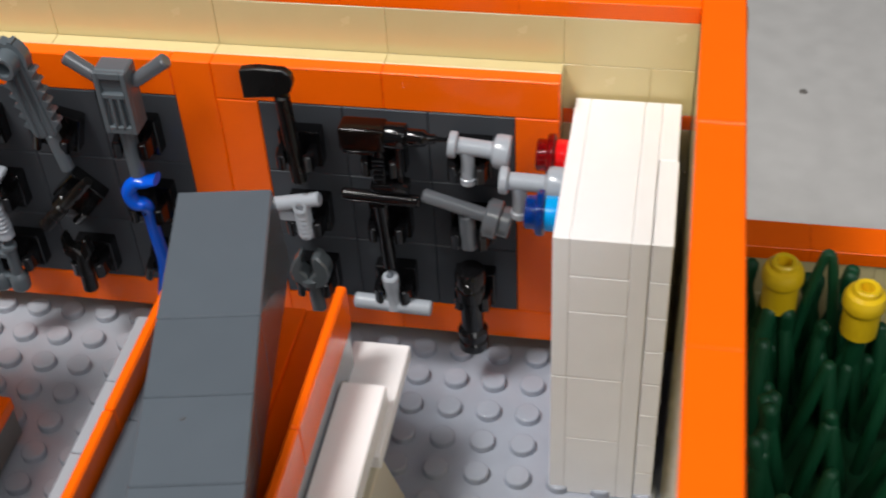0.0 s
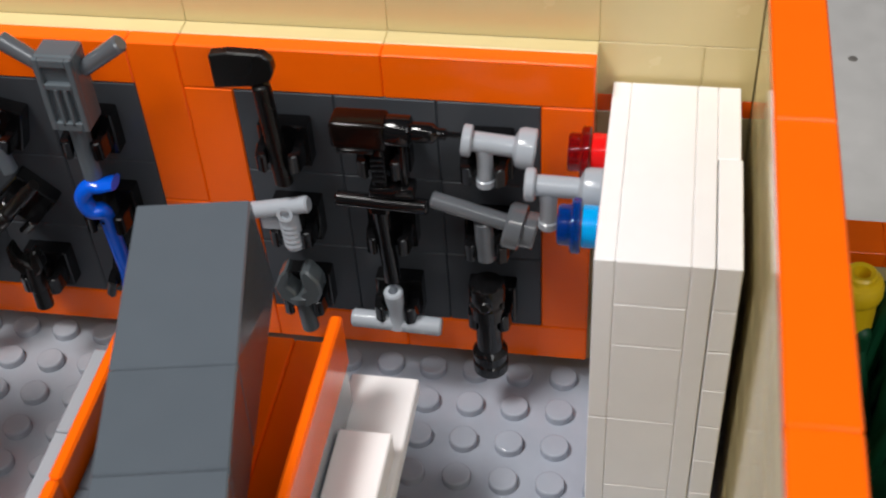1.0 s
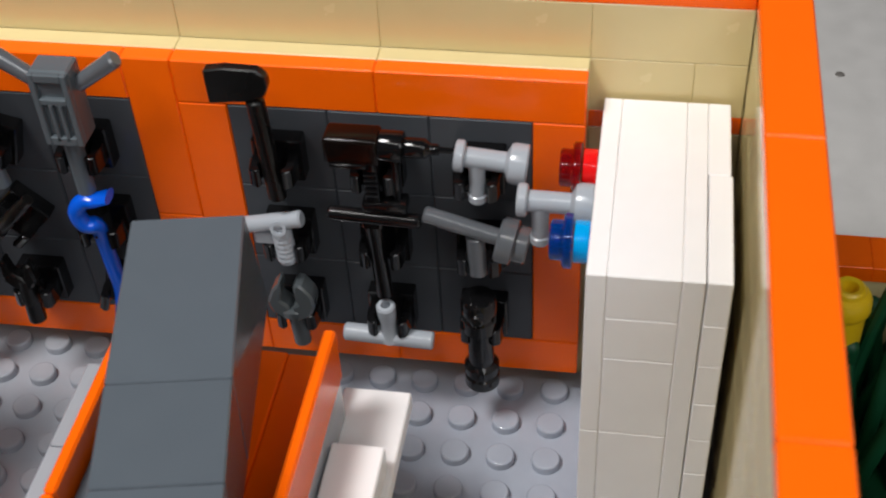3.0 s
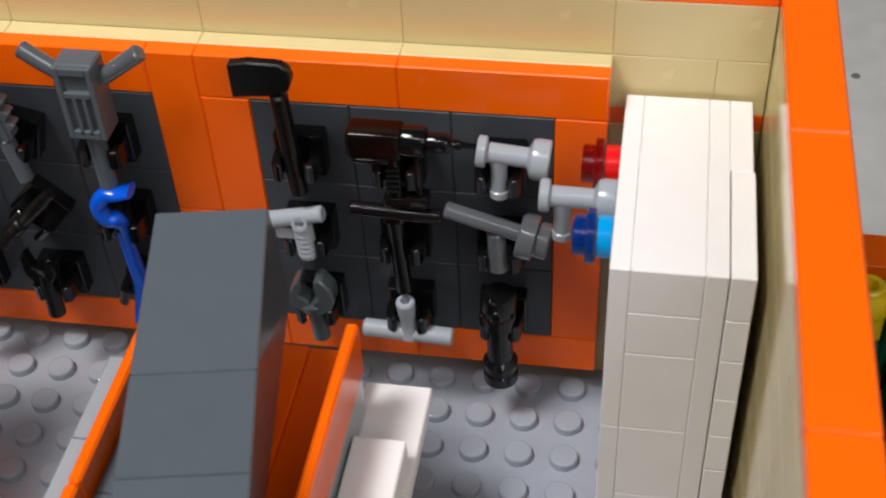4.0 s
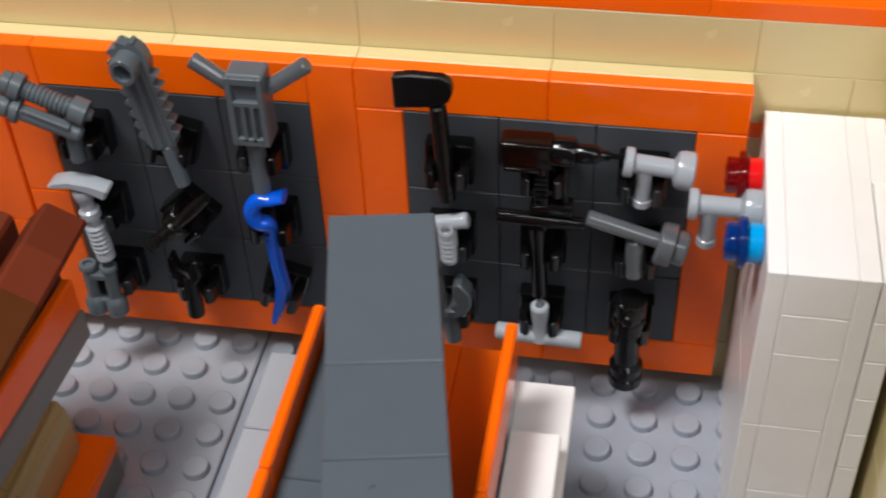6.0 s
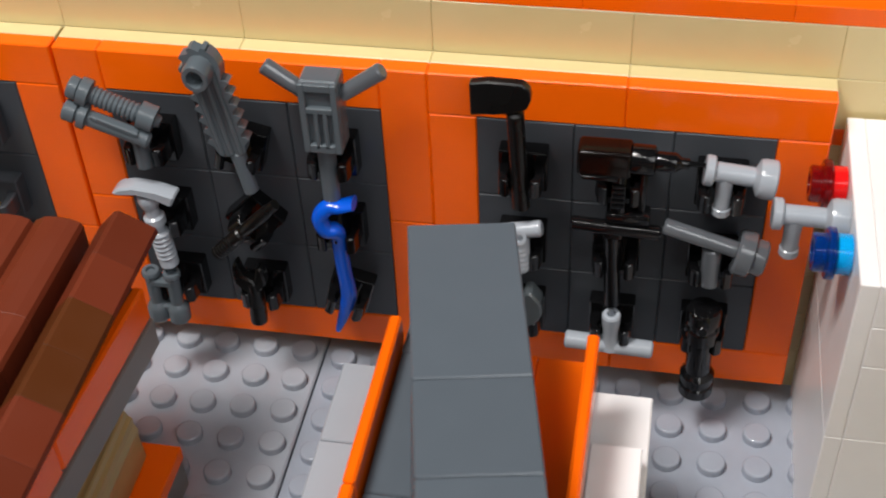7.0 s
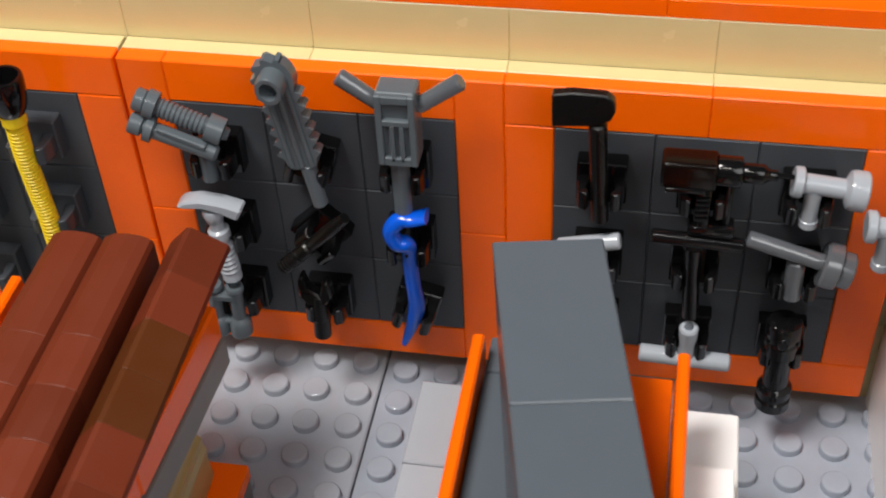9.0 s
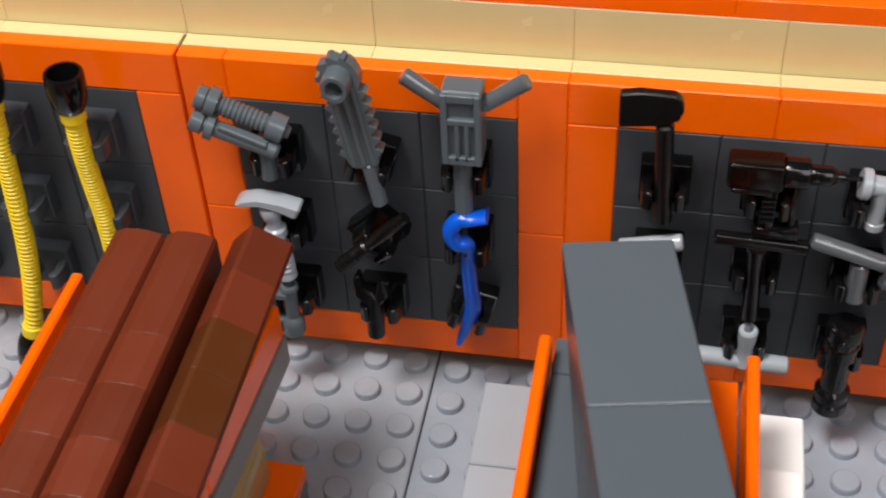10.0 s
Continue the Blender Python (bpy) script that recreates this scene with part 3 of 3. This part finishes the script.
# yellow hoses
def hose(keys, top, end):
    h = thing("hose", "yellow ribbed toy hose with black couplings", "hose", "yellow hoses on the wall")
    line = curve_points(keys, 34)
    bm = tube(bmesh.new(), line, [0.225 if i % 3 else 0.18 for i in range(len(line))], 12)
    part("ribbed_tube", bm, YELLOW, h)
    for tip, way in ((top, Vector(keys[0]) - Vector(keys[1])), (end, Vector(keys[-1]) - Vector(keys[-2]))):
        part("collar", lathe(bmesh.new(), Vector(tip) - way.normalized() * 0.28, way, [(0.2, 0), (0.27, 0.03), (0.27, 0.28), (0.2, 0.32)], 16), YELLOW, h)
        part("coupling", lathe(bmesh.new(), tip, way, [(0.28, 0), (0.3, 0.04), (0.37, 0.2), (0.41, 0.5), (0.41, 0.85), (0.39, 0.9), (0.33, 0.9), (0.29, 0.3), (0.0, 0.3)], 22), BLACK, h, "black coupling")
    return h


hose([(-10.02, -1.0, 7.95), (-10.05, -1.0, 7.0), (-10.05, -0.95, 6.0), (-10.0, -0.95, 5.0), (-9.98, -1.0, 3.8), (-10.0, -1.1, 2.4)], (-10.02, -1.0, 8.0), (-10.0, -1.1, 2.3))
hose([(-11.85, -0.95, 7.95), (-11.92, -0.95, 6.8), (-12.0, -0.95, 5.6), (-12.1, -0.98, 4.2), (-12.25, -1.05, 2.9), (-12.52, -1.2, 1.4)], (-11.85, -0.95, 8.0), (-12.55, -1.22, 1.3))

# ------------------------------------------------------------------ white cabinet with its valves
cab = thing("water_heater", "tall white toy water heater built of stacked plates", "cabinet")
ya, yb = -4.15, 0.7
for a, b in ((0, 4), (4, 8)):
    block(cab, "panel", WHITE, 8.3, 8.65, ya, yb, a, b, 0.02)
for a, b in ((0, 2), (2, 4), (4, 6), (6, 7), (7, 8)):
    block(cab, "panel", WHITE, 8.65, 9.87, ya, yb, a, b, 0.02)
block(cab, "panel", WHITE, 9.87, 10.25, ya - 0.004, yb, 0, 8, 0.02)
for a in range(8):
    block(cab, "panel", WHITE, 10.268, 10.69, ya, -1.4, a, a + 1, 0.02)
    block(cab, "panel", WHITE, 10.25, 10.66, -1.4, yb, a, a + 1, 0.02)
for y, dark, pale, colour in ((-0.86, RED_SHADED, RED_LIT, "red"), (-2.84, BLUE_SHADED, BLUE_LIT, "blue")):
    valve = thing("valve", "clear %s round valve on the side of the white heater" % colour, "valve", "valves on the heater")
    # The neck's colour holds the light that comes through beside the white heater.
    part("neck", lathe(bmesh.new(), (8.295, y, 7.5), (-1, 0, 0), [(0.34, 0), (0.38, 0.02), (0.38, 0.27), (0.34, 0.28)], 24), pale, valve, "clear neck in the lit tone")
    part("knob", lathe(bmesh.new(), (8.0, y, 7.5), (-1, 0, 0), [(0.46, 0), (0.49, 0.02), (0.49, 0.14), (0.46, 0.17), (0.36, 0.17), (0.36, 0.37), (0.33, 0.4), (0.22, 0.4), (0.2, 0.22), (0.0, 0.22)], 24), dark, valve)

# ------------------------------------------------------------------ racks with goods


def wall_run(parent, x0, x1, y_far, y_near, z0, z1, step=4):
    y = y_far
    while y > y_near:
        part("panel", one_box(x0, x1, max(y - step, y_near) + 0.01, y - 0.01, z0, z1, 0.05), ORANGE, parent)
        y -= step


rack = thing("display_rack", "orange display rack with pale side shelves", "rack", "display racks on the floor")
wall_run(rack, 0.0, 0.23, -4.22, -12.6, 4.0, 6.24)
wall_run(rack, 3.73, 3.95, -4.2, -12.6, 5.0, 6.24)
part("bed", one_box(0.24, 2.73, -12.6, -3.56, 4.4, 4.8, 0.03), ORANGE, rack)
part("bed", one_box(2.74, 3.72, -12.6, -3.56, 4.36, 4.76, 0.03), ORANGE, rack)
part("base", one_box(0.3, 3.5, -12.6, -4.4, 0.21, 4.35, 0.03), STONE_GREY, rack)
for k in range(4):
    part("shelf", one_box(-1.04, -0.01, -6.22 - 2 * k, -4.24 - 2 * k, 4.36, 4.76, 0.03), LIGHT_GREY, rack, "pale grey tile shelf")
part("edge_strip", one_box(3.74, 3.9, -12.6, -4.24, 3.89, 4.99, 0.01), LIGHT_GREY, rack)
part("shelf", one_box(3.73, 5.04, -6.8, -3.52, 3.48, 3.88, 0.03), WHITE, rack, "white shelf")
bm = bmesh.new()
plate_xz(bm, [(-12.6, 0.21), (-4.92, 0.21), (-6.4, 3.44), (-12.6, 3.44)], 3.98, 4.95, 0.03)
bm.transform(Matrix.Rotation(radians(-90), 4, "Z") @ Matrix.Scale(-1, 4, (1, 0, 0)))
part("bracket", bm, CREAM, rack, "cream sloping bracket under the shelf")
part("shelf", one_box(3.94, 4.92, -12.6, -5.35, 3.89, 4.5, 0.03), WHITE, rack, "white shelf")

def board_stack(name, m, pieces, label, lean=0.0):
    s = thing(name, label, "boards", "stacked boards in the rack", m=m)
    for x0, x1, y0, y1, z0, z1 in pieces:
        bm = one_box(x0, x1, y0, y1, z0, z1, 0.03)
        for v in bm.verts:
            v.co.x -= lean * v.co.z * (1 + 0.26 * v.co.y)
        part("board", bm, SLATE, s)
    return s


board_stack("board_stack", at(0.27, -3.75, 4.82), [(0, 2.0, -0.88, 0, 0, 0.84), (0, 2.0, -4.2, -0.9, 0, 0.84), (0, 2.0, -8.8, -4.215, 0, 0.84)], "slate grey board lying flat in the rack")
board_stack("board_stack", at(0.4, -3.5, 5.67, 0, 0, 9.0), [(0.02, 1.97, -0.68, 0, 0, 0.17), (0.02, 1.97, -4.6, -0.7, 0, 0.17), (0.02, 1.97, -9, -4.615, 0, 0.17)], "slate grey board lying askew on another")
top = []
y = 0.0
for length in (3.8, 2.0, 2.0, 1.6):
    top.append((0.0, 1.99, y - length + 0.006, y - 0.006, -2.14, 0.0))
    y -= length
board_stack("board_stack", at(0.28, -3.56, 7.92, 0.5, 2.0, 12.4), top, "slate grey boards piled askew across the rack", 0.1)

# A thin flat box stands in for a dark mark on the top board.
crumb = part("crumb", one_box(-0.06, 0.06, -0.02, 0.02, 0.0, 0.006, 0.002), MARK_GREY, None, m=at(0.28, -3.56, 7.92, 0.5, 2.0, 12.4) @ at(0.78, -6.35, 0.0, 0, 0, 35))
tagged(crumb, "tiny dark mark on the slate boards", "speck")

rack2 = thing("display_rack", "orange display rack with a grey shelf edge, piled with logs", "rack", "display racks on the floor")
wall_run(rack2, -9.27, -9.04, -3.86, -12.6, 3.9, 6.24)
part("bed", one_box(-9.03, -5.27, -12.6, -4.05, 4.6, 5.15, 0.03), ORANGE, rack2)
part("base", one_box(-9.0, -6.7, -12.6, -4.3, 0.3, 4.58, 0.03), STONE_GREY, rack2)
turned = at(-5.03, -4.0, 0, 0, 0, -3.0)
for y in (0.0, -4.0):
    part("panel", one_box(-0.25, -0.01, y - 4.0, y - 0.02, 5.21, 6.05, 0.05), ORANGE, rack2, m=turned)
part("shelf", one_box(-0.5, 0.03, -8.4, 0.0, 4.45, 5.2, 0.03), STONE_GREY, rack2, "dark stone grey shelf edge", m=turned)


def log(m, lengths, mats, label, facets=False):
    lg = thing("log", label, "log", "brown logs in the rack", m=m)
    y = 0.0
    prof = [(0.52, 0.0), (0.52, 0.78), (0.47, 0.88), (0.28, 0.95), (0.02, 0.98), (-0.25, 0.96), (-0.47, 0.84), (-0.51, 0.7), (-0.51, 0.0)]
    if facets:
        prof = [(-0.1, 0.0), (0.12, 0.3), (0.46, 0.7), (0.42, 0.8), (-0.28, 1.12), (-0.38, 1.1), (-0.74, 0.66), (-0.74, 0.2), (-0.3, 0.0)]
    for length, mat in zip(lengths, mats):
        bm = bmesh.new()
        rings = []
        for yy, k in ((y - 0.002, 0.994), (y - 0.01, 1.0), (y - length + 0.01, 1.0), (y - length + 0.002, 0.994)):
            rings.append([bm.verts.new((x * k, yy, 0.5 + (z - 0.5) * k if z > 0.5 else z)) for x, z in prof])
        for a, b in zip(rings, rings[1:]):
            for i in range(len(prof)):
                i2 = (i + 1) % len(prof)
                bm.faces.new((a[i], a[i2], b[i2], b[i]))
        bm.faces.new(rings[0])
        bm.faces.new(rings[-1])
        part("log_piece", bm, mat, lg, smooth=False)
        y -= length
    return lg


run = (2.68, 1.2, 1.18, 1.18, 1.2, 1.2)
log(at(-7.87, -3.47, 6.2, 0, 0, 0.4), run, (BROWN,) * 6, "reddish brown rounded toy log")
log(at(-6.83, -3.42, 6.2, 0, 0, 0.4), run, (BROWN,) * 6, "reddish brown rounded toy log")
for x in (-7.9, -6.84, -5.98):
    log(at(x, -3.75, 5.16, 0, 0, -0.4), run, (BROWN,) * 6, "reddish brown rounded toy log under others")
log(at(-5.37, -3.22, 6.16, 0, 4, 0.6), (1.22, 1.22, 1.2, 1.2, 1.2, 1.2, 1.2), (BROWN, BROWN, OLIVE_BROWN, OLIVE_BROWN, BROWN, BROWN, BROWN), "reddish brown toy log with one paler piece", True)

crate = thing("crate", "dark grey crate with an orange lid under the rack", "crate")
part("body", one_box(-7.0, -4.98, -12.6, -4.38, 0.3, 1.2, 0.03), STONE_GREY, crate)
for k in range(4):
    part("lid_tile", one_box(-7.0, -4.95, -6.35 - 2 * k, -4.35 - 2 * k, 1.21, 1.6, 0.03), ORANGE, crate, "orange lid tile")
bundle = thing("tan_log", "dark tan ridged toy log lying under the rack", "log", m=at(-6.06, -4.82, 1.61, 0, 0, 1.0))
ridges = [(-0.46, 0.0), (0.46, 0.0), (0.5, 0.12)]
for k in range(33):
    # seven lengthwise ridges round the upper half
    a = math.pi * k / 32
    swell = 1.0 - 0.075 * math.cos(7 * a) ** 2
    ridges.append((0.5 * swell * math.copysign(abs(math.cos(a)) ** 0.6, math.cos(a)), 0.72 + 0.9 * swell * math.sin(a) ** 0.8))
ridges.append((-0.5, 0.12))
for y in (0.0, -2.4, -4.8):
    part("log_piece", plate_xz(bmesh.new(), ridges, y - 2.38, y, 0), DARK_TAN, bundle)

# ------------------------------------------------------------------ planter outside the side wall
pl = thing("planter", "tan planter with an orange coping outside the wall", "planter")
for k in range(3):
    cuts = (11.92, 13.7, 17.7, 21.7, 25.7) if k % 2 else (11.92, 15.7, 19.7, 23.7, 25.7)
    for a, b in zip(cuts, cuts[1:]):
        block(pl, "brick", TAN, a, b, 1.45, 2.4, 1.2 * k - 0.6, 1.2 * k + 0.6)
for a, b in ((11.92, 14.1), (14.1, 18.1), (18.1, 22.1), (22.1, 25.7)):
    block(pl, "tile", ORANGE, a, b, 1.4, 2.43, 3.0, 3.4)
part("plant_bed", one_box(11.95, 25.7, -14, 1.42, -0.21, 0.0, 0), GREEN, pl, "dark green plant bed")


def stem_mesh(height, r):
    return finish(lathe(bmesh.new(), (0, 0, 0), (0, 0, 1), [(r * 0.8, 0), (r, 0.1), (r, height - r), (r * 0.87, height - r * 0.5), (r * 0.5, height - r * 0.13), (0.0, height)], 12), "stem", GREEN)


STEMS = [stem_mesh(h, r) for h, r in ((3.6, 0.19), (2.9, 0.17), (2.3, 0.18), (3.2, 0.16))]
rnd = random.Random(7)


def plant(x, y, flower=0.0):
    f = thing("plant", "dark green toy plant with thick upright stems" if not flower else "yellow round toy flower among thick green stems", "plant" if not flower else "flower", "plants in the planter", m=at(x, y, 0, 0, 0, 360 * rnd.random()))
    if flower:
        part("bloom", lathe(bmesh.new(), (0, 0, flower - 1.0), (0, 0, 1), [(0.36, -0.45), (0.42, -0.42), (0.42, 0.3), (0.47, 0.36), (0.49, 0.44), (0.48, 0.66), (0.43, 0.77), (0.33, 0.82), (0.31, 0.93), (0.27, 0.97), (0.17, 0.95), (0.14, 0.65), (0.0, 0.65)], 24), DULL_YELLOW, f, "yellow round bloom with a hollow top")
        part("stalk", bar(bmesh.new(), (0, 0, 0), (0, 0, flower - 1.3), 0.24), GREEN, f)
    for k in range(4):
        a = 2 * math.pi * (k + 0.4 * rnd.random()) / 4
        r = 0.62 + 0.15 * rnd.random()
        part("stem", STEMS[rnd.randrange(1 if flower else 0, 4)], GREEN, f, m=at(r * math.cos(a), r * math.sin(a), 0, 14 * math.sin(a), -14 * math.cos(a), 0))


plant(13.28, -0.55, 4.75)
plant(15.1, -1.05, 4.6)
for x, y in ((14.15, 0.3), (14.75, -0.15), (13.1, -0.1), (14.95, 0.75), (16.6, 0.3), (15.7, -0.75), (13.5, -0.75), (12.6, 0.7)):
    plant(x, y)
for k in range(26):
    x, y = 12.8 + 1.45 * (k % 5) + 0.4 * rnd.random(), -0.9 - 1.45 * (k // 5) + 0.4 * rnd.random()
    if y < -0.9 or abs(x - 15.6) > 1.2:
        plant(x, y)
bm = bmesh.new()
arch = curve_points([(13.62, -0.5, 0.0), (13.8, -0.45, 2.4), (14.1, -0.3, 4.3), (14.25, -0.28, 4.78), (14.42, -0.3, 4.3), (14.62, -0.4, 2.4), (14.75, -0.45, 0.0)], 5)
tube(bm, arch, [0.17 - 0.05 * math.sin(math.pi * i / (len(arch) - 1)) for i in range(len(arch))], 10)
tagged(part("arched_plant", bm, GREEN), "green plastic plant bent into an arch", "plant", "plants in the planter")
